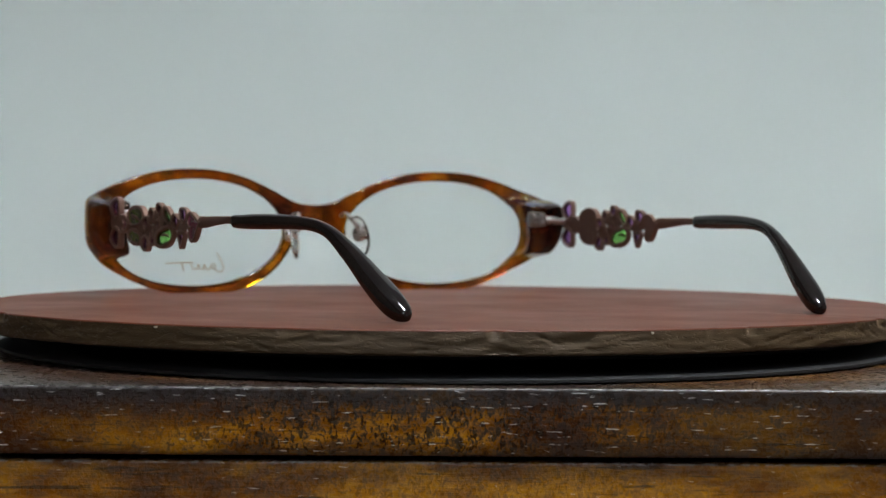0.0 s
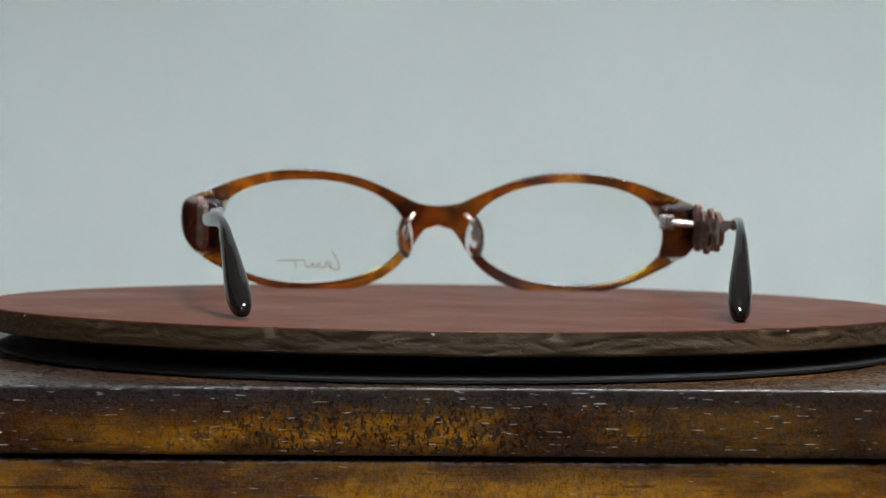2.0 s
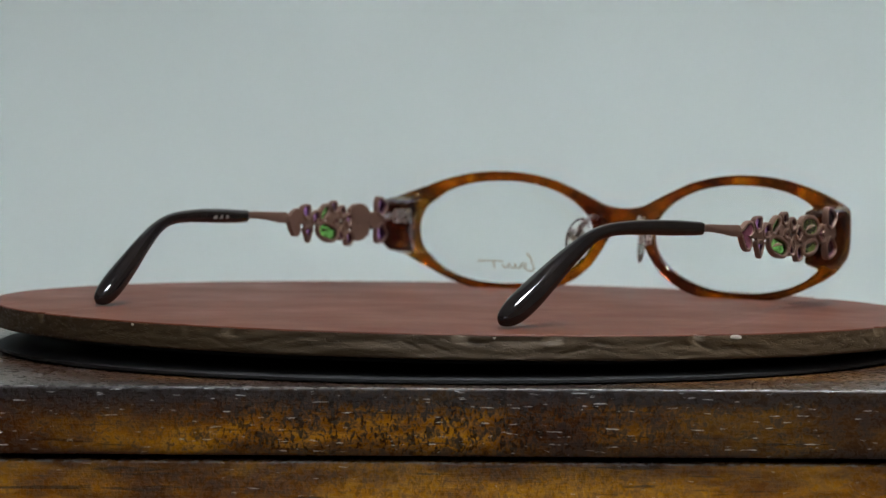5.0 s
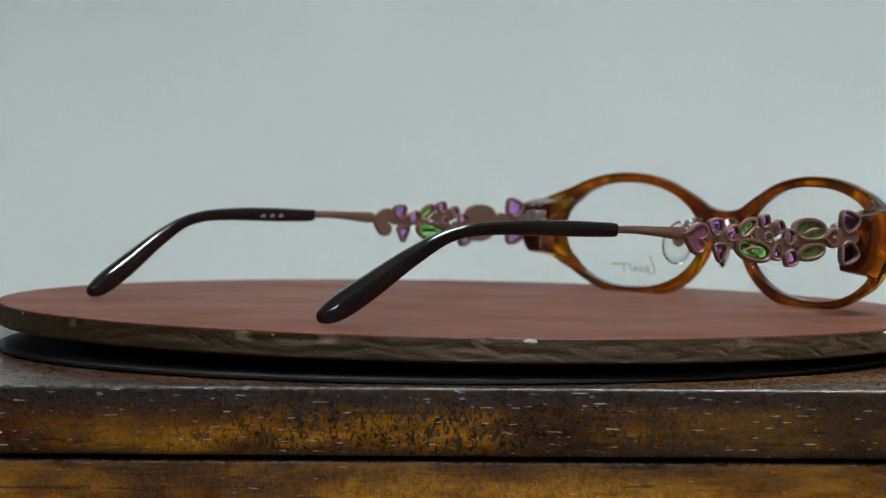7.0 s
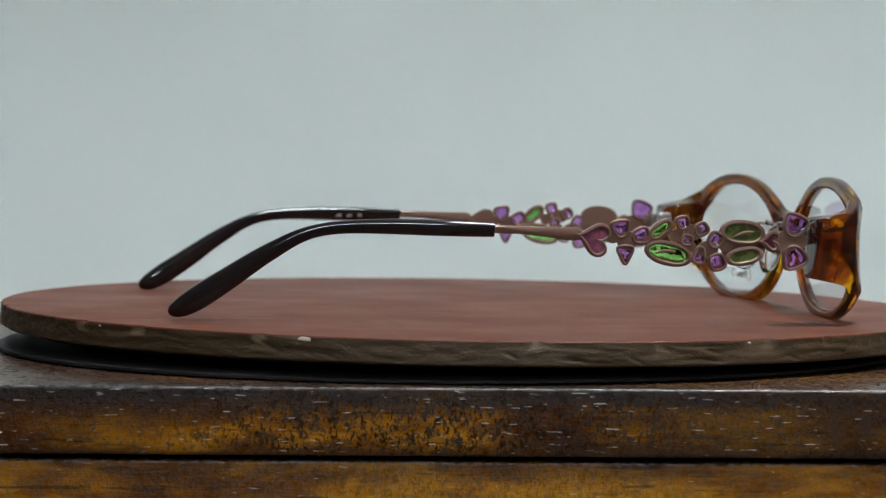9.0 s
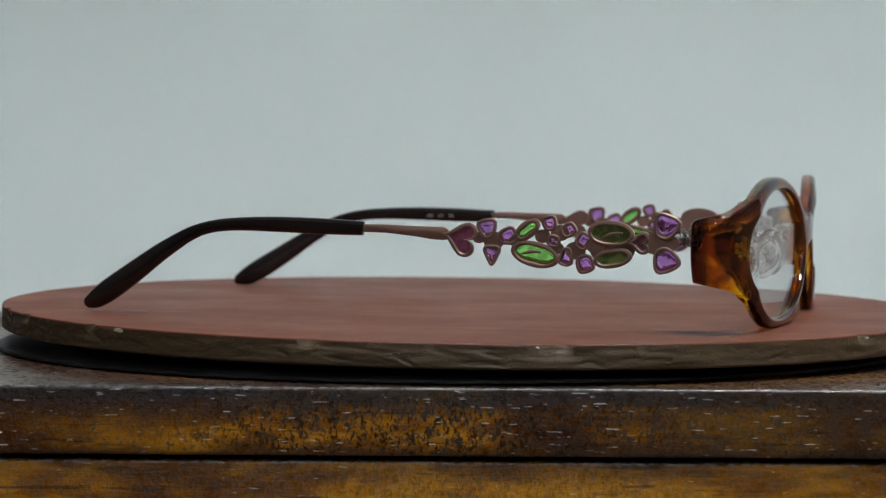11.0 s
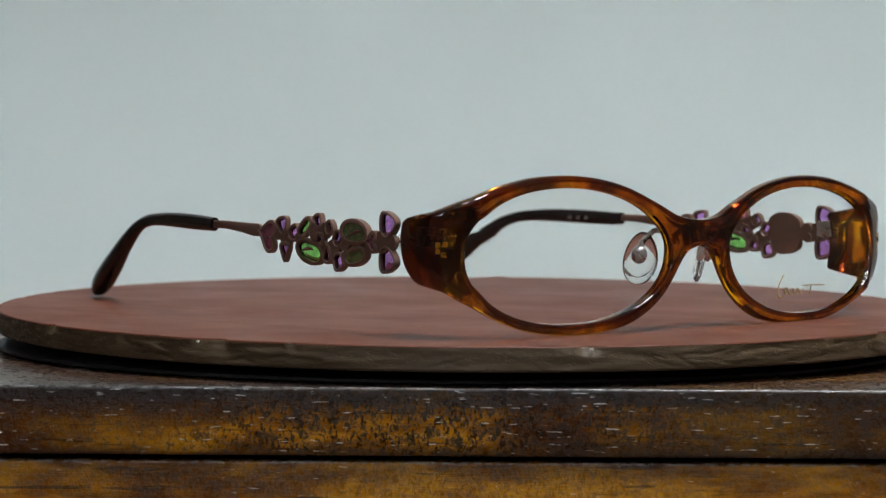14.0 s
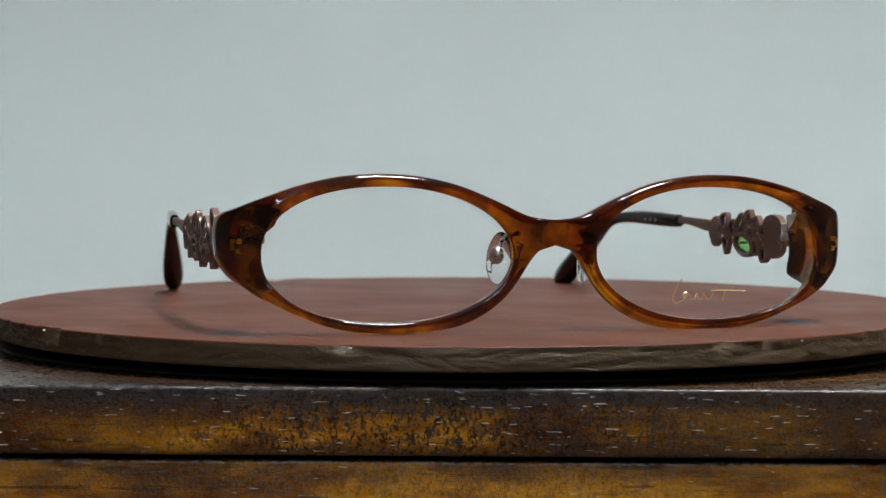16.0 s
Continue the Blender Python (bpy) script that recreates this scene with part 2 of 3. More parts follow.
def box(bm, x0, x1, y0, y1, z0, z1, bevel=0.0, seg=3):
    vs = [bm.verts.new((x, y, z)) for x in (x0, x1) for y in (y0, y1) for z in (z0, z1)]
    fs = [bm.faces.new([vs[i] for i in f]) for f in ((0, 1, 3, 2), (4, 6, 7, 5), (0, 4, 5, 1), (2, 3, 7, 6), (0, 2, 6, 4), (1, 5, 7, 3))]
    if bevel:
        es = {e for f in fs for e in f.edges}
        bmesh.ops.bevel(bm, geom=list(es), offset=bevel, segments=seg, affect="EDGES", profile=0.6)


def rings(bm, loops, closed=True, caps=True):
    """Skin between loops of points."""
    vv = [[bm.verts.new(p) for p in lp] for lp in loops]
    n = len(vv[0])
    for a, b in zip(vv, vv[1:]):
        for i in range(n if closed else n - 1):
            j = (i + 1) % n
            bm.faces.new((a[i], a[j], b[j], b[i]))
    if caps:
        bm.faces.new(vv[0])
        bm.faces.new(vv[-1][::-1])
    return vv


def tube(bm, pts, radius, n=10):
    """A round wire through points; radius is a number or one per point."""
    pts = [Vector(p) for p in pts]
    rad = radius if isinstance(radius, (list, tuple)) else [radius] * len(pts)
    loops = []
    for i, p in enumerate(pts):
        d = (pts[min(i + 1, len(pts) - 1)] - pts[max(i - 1, 0)]).normalized()
        u = d.orthogonal().normalized() if i == 0 else (u - d * u.dot(d)).normalized()
        w = d.cross(u)
        loops.append([p + (u * math.cos(2 * math.pi * k / n) + w * math.sin(2 * math.pi * k / n)) * rad[i] for k in range(n)])
    rings(bm, loops)


def spline(pts, n):
    """A smooth row of points through the given ones (Catmull-Rom), any dimension."""
    P = np.array(pts, float)
    P = np.vstack([2 * P[0] - P[1], P, 2 * P[-1] - P[-2]])
    out = []
    m = len(P) - 3
    for k in range(n):
        s = k / (n - 1) * m
        i = min(int(s), m - 1)
        u = s - i
        a, b, c, d = P[i:i + 4]
        out.append(0.5 * (2 * b + (c - a) * u + (2 * a - 5 * b + 4 * c - d) * u * u + (3 * b - a - 3 * c + d) * u ** 3))
    return np.array(out)


# ---- the room ----


def slab(name, x0, x1, y0, y1, z0, z1, mat, label, category):
    bm = bmesh.new()
    box(bm, x0, x1, y0, y1, z0, z1)
    return tagged(part(name, bm, mat, smooth=0), label, category, kind="structure")


def build_room():
    X, Y0, Y1, Z0, Z1, T = 1.7, -2.1, 1.5, -0.80, 1.50, 0.1
    slab("floor", -X - T, X + T, Y0 - T, Y1 + T, Z0 - T, Z0, FLOOR, "plain beige floor of the room", "floor")
    slab("ceiling", -X - T, X + T, Y0 - T, Y1 + T, Z1, Z1 + T, CEIL, "plain white painted ceiling", "ceiling")
    slab("wall_north", -X - T, X + T, Y1, Y1 + T, Z0, Z1, PAINT, "pale grey painted wall", "wall")
    wx0, wx1, wz0, wz1 = WINDOW_X - 0.27, WINDOW_X + 0.27, WINDOW_Z - 0.18, WINDOW_Z + 0.18
    south = thing("wall_south", "unseen wall with a window, dark brown to dim reflections", "wall", kind="structure")
    for x0, x1, z0, z1 in ((-X - T, wx0, Z0, Z1), (wx1, X + T, Z0, Z1), (wx0, wx1, Z0, wz0), (wx0, wx1, wz1, Z1)):
        bm = bmesh.new()
        box(bm, x0, x1, Y0 - T, Y0, z0, z1)
        part("wall_panel", bm, DARK_UNSEEN, south, smooth=0)
    window = thing("window_1", "white six-pane window with bright daylight outside", "window", kind="structure")
    bm = bmesh.new()
    for k in range(4):
        x = wx0 + (wx1 - wx0) * k / 3
        box(bm, x - 0.012, x + 0.012, Y0 - 0.06, Y0 - 0.02, wz0, wz1)
    for k in range(3):
        z = wz0 + (wz1 - wz0) * k / 2
        box(bm, wx0, wx1, Y0 - 0.058, Y0 - 0.022, z - 0.012, z + 0.012)
    part("window_frame", bm, CEIL, window, smooth=0)
    bm = bmesh.new()
    box(bm, wx0 - 0.1, wx1 + 0.1, Y0 - T - 0.03, Y0 - T - 0.02, wz0 - 0.1, wz1 + 0.1)
    tagged(part("backdrop_outside", bm, DAYLIGHT, smooth=0), "bright bluish daylight outside the window", "sky", kind="structure")
    # side walls out of view, added dark to keep reflections down
    slab("wall_east", X, X + T, Y0, Y1, Z0, Z1, DARK_UNSEEN, "unseen wall, dark brown to dim reflections", "wall")
    slab("wall_west", -X - T, -X, Y0, Y1, Z0, Z1, DARK_UNSEEN, "unseen wall, dark brown to dim reflections", "wall")


def build_backdrop():
    """A pale sheet that hangs behind the chest. The forward sweep at its foot is added to brighten it downwards."""
    prof = spline([(0.34, -0.80), (0.40, -0.60), (0.46, -0.40), (0.54, -0.22), (0.66, -0.06), (0.74, 0.08), (0.767, 0.24), (0.775, 0.5), (0.78, 0.95), (0.78, 1.498)], 70)
    bm = bmesh.new()
    rings(bm, [[(x, y, z) for y, z in prof] for x in np.linspace(-0.42, 0.42, 4)], closed=False, caps=False)
    bmesh.ops.solidify(bm, geom=bm.faces[:], thickness=0.001)
    tagged(part("backdrop", bm, SHEET), "plain pale grey-white background sheet behind the chest", "backdrop", kind="structure")


def build_ceiling_light():
    x, y, z = CEILING_LAMP
    lamp = thing("ceiling_light", "white ceiling light with six glowing panels", "lamp", pose(x, y, z))
    em, n, l, b = material("lamp_diffuser", (0.9, 0.9, 0.9), 0.5)
    b.inputs["Emission Color"].default_value = (0.915, 0.97, 1.0, 1)
    b.inputs["Emission Strength"].default_value = LAMP_GLOW
    w, h = 0.116, 0.151
    bm = bmesh.new()
    box(bm, -0.205, 0.205, -0.185, 0.185, 0.03, 0.08, 0.004)
    part("housing", bm, CEIL, lamp)
    for i in range(3):
        for j in range(2):
            cx, cy = (i - 1) * 0.131, (j - 0.5) * 0.172
            bm = bmesh.new()
            box(bm, cx - w / 2, cx + w / 2, cy - h / 2, cy + h / 2, 0.012, 0.0295, 0.003)
            part("diffuser", bm, em, lamp)


# ---- the chest ----
TOP_Z, FRONT_Y = -0.0106, -0.1090


def build_chest():
    chest = thing("chest_of_drawers", "dark-stained wooden chest of drawers with amber grain", "chest", pose(0.0, 0.0, -0.80))
    inv = Vector((0.0, 0.0, -0.80))

    def board(name, mat, c, sx, sy, sz, bev, label="", parent=chest):
        bm = bmesh.new()
        box(bm, -sx / 2, sx / 2, -sy / 2, sy / 2, -sz / 2, sz / 2, bev, 4)
        ob = part(name, bm, mat, parent, label)
        ob.location = Vector(c) - inv
        return ob

    h = 0.0130
    board("top_board", WOOD, (0.01, FRONT_Y + 0.11, TOP_Z - h / 2), 0.60, 0.22, h, 0.0007, "worn dark-stained top board")
    zt = TOP_Z - h - 0.0012
    for k in range(4):
        z0 = zt - k * 0.165
        board("drawer", WOOD_DRAWER, (0.01, FRONT_Y + 0.0095, z0 - 0.08), 0.596, 0.018, 0.160, 0.0006, "amber-brown wooden drawer front")
    board("carcass", WOOD_DARK, (0.01, FRONT_Y + 0.119, (zt - 0.80) / 2 + 0.001), 0.592, 0.198, 0.80 + zt + 0.002, 0.002)


# ---- the turntable ----
PLATE_R, PLATE_X, PLATE_Y, PLATE_T = 0.1072, -0.0012, 0.004, 0.0050


def lean():
    n = Vector((-LEAN_X, -LEAN_Y, 1)).normalized()
    return Matrix.Translation((0, 0, LEAN_Z)) @ Vector((0, 0, 1)).rotation_difference(n).to_matrix().to_4x4()


def rim_dents(count=120):
    """Short slanting gouges round the board's edge: angle, height, length, slant, depth."""
    rng = random.Random(11)
    return [(rng.uniform(0, 2 * math.pi), rng.uniform(-0.0043, -0.0009), rng.uniform(0.0012, 0.0042), rng.uniform(-0.45, 0.25), rng.uniform(0.0001, 0.00042)) for _ in range(count)]


DENTS = rim_dents()


def rim_wear(a, z):
    """Depth of the chips and dents in the board's edge."""
    p = Vector((math.cos(a) * 9, math.sin(a) * 9, z * 500))
    q = Vector((math.cos(a) * 26, math.sin(a) * 26, z * 700 + 7))
    out = 0.00016 * noise.noise(q) + 0.0005 * max(0.0, noise.noise(p) - 0.12)
    for b, h, size, slant, deep in DENTS:
        u = ((a - b + math.pi) % (2 * math.pi) - math.pi) * 0.107
        if abs(u) < 2 * size:
            w = (z - h - slant * u) / 0.00042
            if -1 < w < 1:
                # one lip of a gouge is sharp, the other runs out
                out += deep * math.exp(-(u / size) ** 2 * 2) * (1 - w) * 0.5 * (1 if w > -0.75 else (w + 1) * 4)
    return out


def build_turntable():
    root = thing("turntable", "round red-brown display board on a black turntable", "turntable")
    n = 1500
    # worn board edge
    zs = [-0.00035 - 0.00029 * k for k in range(16)] + [-PLATE_T]
    bm = bmesh.new()
    loops = []
    for k, z in enumerate(zs):
        lp = []
        for i in range(n):
            a = 2 * math.pi * i / n
            r = PLATE_R - rim_wear(a, z) - (0.0004 if k == len(zs) - 1 else 0)
            chip = max(0.0, noise.noise(Vector((math.cos(a) * 22, math.sin(a) * 22, 3.0))) - 0.24)
            if k < 6:
                r -= 0.0022 * chip * (1 - k / 6)
            lp.append((PLATE_X + r * math.cos(a), PLATE_Y + r * math.sin(a), z))
        loops.append(lp)
    rings(bm, loops)
    board = part("board", bm, FIBRE, root, "olive-brown fibreboard with a chipped edge", 60)
    bm = bmesh.new()
    loops = []
    for z, dr in ((-0.00034, 0.0), (-0.00024, 0.00002), (-0.00012, 0.00009), (-0.00004, 0.00020), (0.0, 0.00040)):
        lp = []
        for i in range(n):
            a = 2 * math.pi * i / n
            chip = max(0.0, noise.noise(Vector((math.cos(a) * 22, math.sin(a) * 22, 3.0))) - 0.24)
            r = PLATE_R - dr - rim_wear(a, -0.0003) - 0.0025 * chip
            lp.append((PLATE_X + r * math.cos(a), PLATE_Y + r * math.sin(a), z))
        loops.append(lp)
    rings(bm, loops)
    part("board_face", bm, VENEER, root, "smooth red-brown face with fine grain", 50)
    # small pale chips along the rim
    rng = random.Random(5)
    for deg, w, h in [(-28.0, 1.25, 0.42), (62.0, 0.4, 0.25), (151.0, 0.5, 0.3), (-96.0, 0.35, 0.25), (-150.0, 0.5, 0.22), (20.0, 0.3, 0.2), (-55.0, 0.35, 0.2), (112.0, 0.3, 0.25)]:
        a0 = radians(deg)
        r = PLATE_R - rim_wear(a0, -0.0006)
        bm = bmesh.new()
        loops = []
        for off, sc in ((-0.0004, 1.0), (0.00008, 1.0), (0.00016, 0.6)):
            lp = []
            for k in range(9):
                b0 = 2 * math.pi * k / 9
                q = 0.75 + 0.5 * rng.random() if off < 0 else q0[k]
                lp.append((q, b0))
            q0 = [v[0] for v in lp]
            loops.append([(PLATE_X + (r + off) * math.cos(a0 + w * MM * q * sc * math.cos(b0) / r), PLATE_Y + (r + off) * math.sin(a0 + w * MM * q * sc * math.cos(b0) / r),
                           -0.0007 + h * MM * q * sc * math.sin(b0)) for q, b0 in lp])
        rings(bm, loops)
        part("chip", bm, CHIP, board, "pale chipped spot")
    bm = bmesh.new()
    prof = [(0.0955, -0.00505), (0.0985, -0.0052), (0.0990, -0.0055), (0.0982, -0.0061), (0.094, -0.0063)]
    rings(bm, [[(r * math.cos(2 * math.pi * i / 180), r * math.sin(2 * math.pi * i / 180), z) for i in range(180)] for r, z in prof])
    part("platter", bm, PLATTER, root, "black plastic platter")
    base = thing("swivel_stand", "flat round black plastic swivel stand on the chest", "stand", pose(0, 0, TOP_Z))
    bm = bmesh.new()
    prof = [(0.1020, 0.0), (0.1040, 0.0004), (0.1040, 0.0010), (0.1030, 0.0014), (0.096, 0.0015)]
    rings(bm, [[(r * math.cos(2 * math.pi * i / 180), r * math.sin(2 * math.pi * i / 180), z) for i in range(180)] for r, z in prof])
    part("base_disc", bm, PLATTER, base)
    bm = bmesh.new()
    rings(bm, [[(0.03 * math.cos(2 * math.pi * i / 60), 0.03 * math.sin(2 * math.pi * i / 60), z) for i in range(60)] for z in (0.0014, 0.0030)])
    part("bearing", bm, SILVER, base)
    return root


# ---- the eyeglasses ----
GX, GY = 0.0023, 0.0134
CX, CZ, RX, RZ = 33.65, 12.9, 24.95, 13.5


def front_y(x):
    """The front's curve seen from above: two nearly flat lens planes, a facet beside each lens, then a sharp wrap."""
    a = abs(x)
    return 69.0 - 0.09 * (math.sqrt(x * x + 25) - 5) - 0.40 * max(0.0, a - 57) - 0.33 * max(0.0, a - 64) ** 2


def opening(phi, grow=0.0):
    """Reach of the lens opening from its centre: an oval, fuller towards the temple."""
    c, d = abs(math.cos(phi)), abs(math.sin(phi))
    n = 2.28 if math.cos(phi) > 0 else 2.0
    return 1 / ((c / (RX + grow)) ** n + (d / (RZ + grow)) ** n) ** (1 / n)


def rim_outline():
    top = [(-5, 20.5), (-2.5, 20.05), (0, 19.9), (2.5, 20.05), (6, 20.8), (12, 23.6), (20, 26.8), (28, 28.5), (36, 28.95), (44, 28.35), (52, 26.5), (59, 24.0), (64, 21.9), (66.2, 20.6),
           (66.9, 17.5), (66.6, 13), (65.0, 9.4), (61.3, 5.9), (57.6, 3.6), (51, 0.5), (44, -1.85), (36, -2.8), (28, -2.7), (20.5, -1.6), (15, 0.7), (10.6, 4.0),
           (7.6, 7.7), (5.2, 11.6), (3.0, 14.0), (0, 14.7), (-2.5, 14.95), (-5, 15.0)]
    return spline(top, 420)


def rim_reach(poly, phi):
    """How far the outline lies from the lens centre in one direction."""
    dx, dz = math.cos(phi), math.sin(phi)
    best = 0.0
    n = len(poly)
    for i in range(n):
        (x0, z0), (x1, z1) = poly[i], poly[(i + 1) % n]
        ex, ez = x1 - x0, z1 - z0
        den = dx * ez - dz * ex
        if abs(den) < 1e-9:
            continue
        s = ((x0 - CX) * ez - (z0 - CZ) * ex) / den
        u = ((x0 - CX) * dz - (z0 - CZ) * dx) / den
        if -1e-6 <= u <= 1 + 1e-6 and s > best:
            best = s
    return best


def build_front(root):
    poly = rim_outline()
    bm = bmesh.new()
    N, M = 240, 28
    for side in (1, -1):
        loops = []
        for i in range(N):
            phi = 2 * math.pi * i / N
            ct, st = math.cos(phi), math.sin(phi)
            rin = opening(phi)
            rout = rim_reach(poly, phi)
            # behind the lens's outer edge the hinge block reaches in a little
            reach = max(0.0, min(1.0, (CX + rin * ct - 50) / 7)) * max(0.0, min(1.0, (8.4 - abs(CZ + rin * st - 14.0)) / 4))
            lp = []
            for k in range(M):
                a = 2 * math.pi * k / M
                ca, sa = math.cos(a), math.sin(a)
                u = math.copysign(abs(ca) ** 0.42, ca)
                w = math.copysign(abs(sa) ** 0.42, sa)
                back = rin - max(0.0, -w) * (0.15 + 2.3 * reach * reach * (3 - 2 * reach))
                r = (back + rout) / 2 + (rout - back) / 2 * u
                x, z = CX + r * ct, CZ + r * st
                e = max(0.0, min(1.0, (x - 54.6) / 2.2))
                e = e * e * (3 - 2 * e) * max(0.0, min(1.0, (7.9 - abs(z - 14.0)) / 1.6))
                thick = 3.3 + e * max(0.0, front_y(x) - 51.3 - 3.3)
                y = front_y(x) - thick / 2 + thick / 2 * w
                y -= 0.2 * max(0, (x - 62) / 5) ** 2
                # the outer third of the face is cut back
                if w > 0:
                    y -= 0.75 * max(0.0, (u - 0.1) / 0.9) * max(0.0, min(1.0, (62 - x) / 4)) * max(0.0, min(1.0, (x - 3) / 4))
                lp.append((side * x * MM, y * MM, z * MM))
            loops.append(lp)
        loops.append(loops[0])
        vv = rings(bm, loops, caps=False)
    bmesh.ops.remove_doubles(bm, verts=bm.verts, dist=1e-7)
    ob = part("front_frame", bm, TORTOISE, root, "glossy brown and amber tortoiseshell acetate front", 180)
    rm = ob.modifiers.new("merge", "REMESH")
    rm.mode, rm.voxel_size, rm.use_smooth_shade = "VOXEL", 0.00022, True
    sm = ob.modifiers.new("soften", "SMOOTH")
    sm.factor, sm.iterations = 0.5, 2
    # brass hinge anchors that show at the ends
    for side in (1, -1):
        for x, z, w, h in ((63.2, 15.6, 0.55, 0.5), (64.4, 14.9, 0.45, 1.1), (63.4, 13.6, 0.5, 0.45)):
            slope = (front_y(x + 0.1) - front_y(x - 0.1)) / 0.2
            t = Vector((1, slope, 0)).normalized()
            nr = Vector((-t.y, t.x, 0))
            c = Vector((x, front_y(x), z)) + nr * 0.02
            bm = bmesh.new()
            lo = [c + t * (w * a) + Vector((0, 0, h * b)) for a, b in ((-1, -1), (1, -1), (1, 1), (-1, 1))]
            loops = [[p - nr * 0.3 for p in lo], lo]
            rings(bm, [[Vector((side * p.x, p.y, p.z)) * MM for p in lp] for lp in loops])
            part("hinge_anchor", bm, BRASS, ob, "small brass hinge anchor", 0)
    return ob


def lens_y(x):
    return front_y(x) - 1.5


def build_lens(root, side):
    bm = bmesh.new()
    rows = []
    for y_off in (0.0, -1.1):
        loops = []
        for s in (0.06, 0.25, 0.45, 0.65, 0.85, 1.0):
            lp = []
            for i in range(96):
                a = 2 * math.pi * i / 96
                r = opening(a, 0.5) * s
                x = CX + r * math.cos(a)
                lp.append((side * x * MM, (lens_y(x) + y_off) * MM, (CZ + r * math.sin(a)) * MM))
            loops.append(lp)
        rows.append(loops)
    rings(bm, rows[0] + rows[1][::-1])
    ob = part("lens", bm, LENS, root, "clear demo lens", 40)
    ob.visible_shadow = False
    return ob


def build_print(lens):
    """The maker's gold signature on one lens, as a plain flourish."""
    strokes = [[(-28.0, 7.6), (-26.8, 6.0), (-25.9, 3.9), (-26.6, 2.8), (-28.2, 3.3), (-29.3, 4.3), (-29.0, 4.9), (-28.2, 4.5), (-28.6, 3.5)],
               [(-29.6, 4.4), (-30.0, 3.4), (-30.9, 3.6), (-31.3, 4.6), (-31.7, 3.5), (-32.5, 3.6), (-33.0, 4.7), (-33.6, 3.6), (-34.4, 3.6), (-35.1, 4.6)],
               [(-37.2, 3.2), (-37.5, 4.2), (-37.7, 5.1)], [(-34.6, 5.2), (-38, 5.2), (-42.4, 5.05)]]
    for st in strokes:
        pts = spline(st, 8 * len(st))
        bm = bmesh.new()
        tube(bm, [(x * MM, (lens_y(abs(x)) + 0.06) * MM, z * MM) for x, z in pts], 0.00013, 5)
        part("gold_flourish", bm, GOLD, lens, "thin gold printed flourish")


def temple_x(y, side):
    """Where a temple stands across the glasses at a place along it."""
    if side > 0:
        ks = ((-82, 51.2), (-60, 55.6), (-40, 59.0), (-17, 62.3), (0, 63.0), (20, 64.0), (47, 65.2), (60, 65.6))
    else:
        ks = ((-82, 51.0), (-60, 54.4), (-40, 57.0), (-17, 59.3), (0, 59.8), (20, 60.5), (47, 62.0), (60, 62.6))
    return float(np.interp(y, [k[0] for k in ks], [k[1] for k in ks]))


def petal_shape(cy, cz, size, turn, lobes=3, depth=0.13, stretch=1.0, n=28):
    out = []
    for i in range(n):
        a = 2 * math.pi * i / n
        r = size * (1 + depth * math.cos(lobes * a))
        py, pz = r * math.cos(a) * stretch, r * math.sin(a)
        c, s = math.cos(turn), math.sin(turn)
        out.append((cy + py * c - pz * s, cz + py * s + pz * c))
    return out


def fan_shape(cy, cz, length, inner, outer, turn):
    """A petal that widens or narrows outwards, with rounded corners; turn: degrees of its outward way."""
    h = length * 0.55
    pts = [(-h, -inner * 0.56), (h * 0.8, -outer * 0.56), (h * 1.12, 0.0), (h * 0.8, outer * 0.56), (-h, inner * 0.56)]
    for _ in range(3):
        cut = []
        for (a, b), (c, d) in zip(pts, pts[1:] + pts[:1]):
            cut += [(a * 0.76 + c * 0.24, b * 0.76 + d * 0.24), (a * 0.24 + c * 0.76, b * 0.24 + d * 0.76)]
        pts = cut
    c, s = math.cos(radians(turn)), math.sin(radians(turn))
    return [(cy + u * c - v * s, cz + u * s + v * c) for u, v in pts]


def leaf_shape(cy, cz, length, width, turn, n=28):
    out = []
    for i in range(n):
        a = 2 * math.pi * i / n
        py, pz = length / 2 * math.cos(a), width / 2 * math.copysign(abs(math.sin(a)) ** 0.95, math.sin(a))
        c, s = math.cos(turn), math.sin(turn)
        out.append((cy + py * c - pz * s, cz + py * s + pz * c))
    return out


def heart_shape(cy, cz, size, turn, n=32):
    out = []
    for i in range(n):
        a = 2 * math.pi * i / n
        py = 16 * math.sin(a) ** 3 / 16 * 0.9
        pz = (13 * math.cos(a) - 5 * math.cos(2 * a) - 2 * math.cos(3 * a) - math.cos(4 * a)) / 16
        c, s = math.cos(turn), math.sin(turn)
        out.append((cy + size * (py * c - pz * s), cz + size * (py * s + pz * c)))
    return out


def shrink(shape, rim):
    m = np.mean(shape, axis=0)
    out = []
    for p in shape:
        v = np.array(p) - m
        d = np.linalg.norm(v)
        out.append(tuple(m + v * max(0.25, (d - rim) / d)))
    return out


def place(side, y, z, off):
    return (side * (temple_x(y, side) + off) * MM, y * MM, z * MM)


def prism(bm, shape, lo, hi, side, dome=0.0):
    loops = [[place(side, y, z, lo) for y, z in shape], [place(side, y, z, hi) for y, z in shape]]
    if dome:
        for rim, lift in ((0.22, 0.6), (0.55, 0.9), (0.95, 1.0)):
            loops.append([place(side, y, z, hi + dome * lift) for y, z in shrink(shape, rim)])
            loops.insert(0, [place(side, y, z, lo - dome * lift) for y, z in shrink(shape, rim)])
    rings(bm, loops)


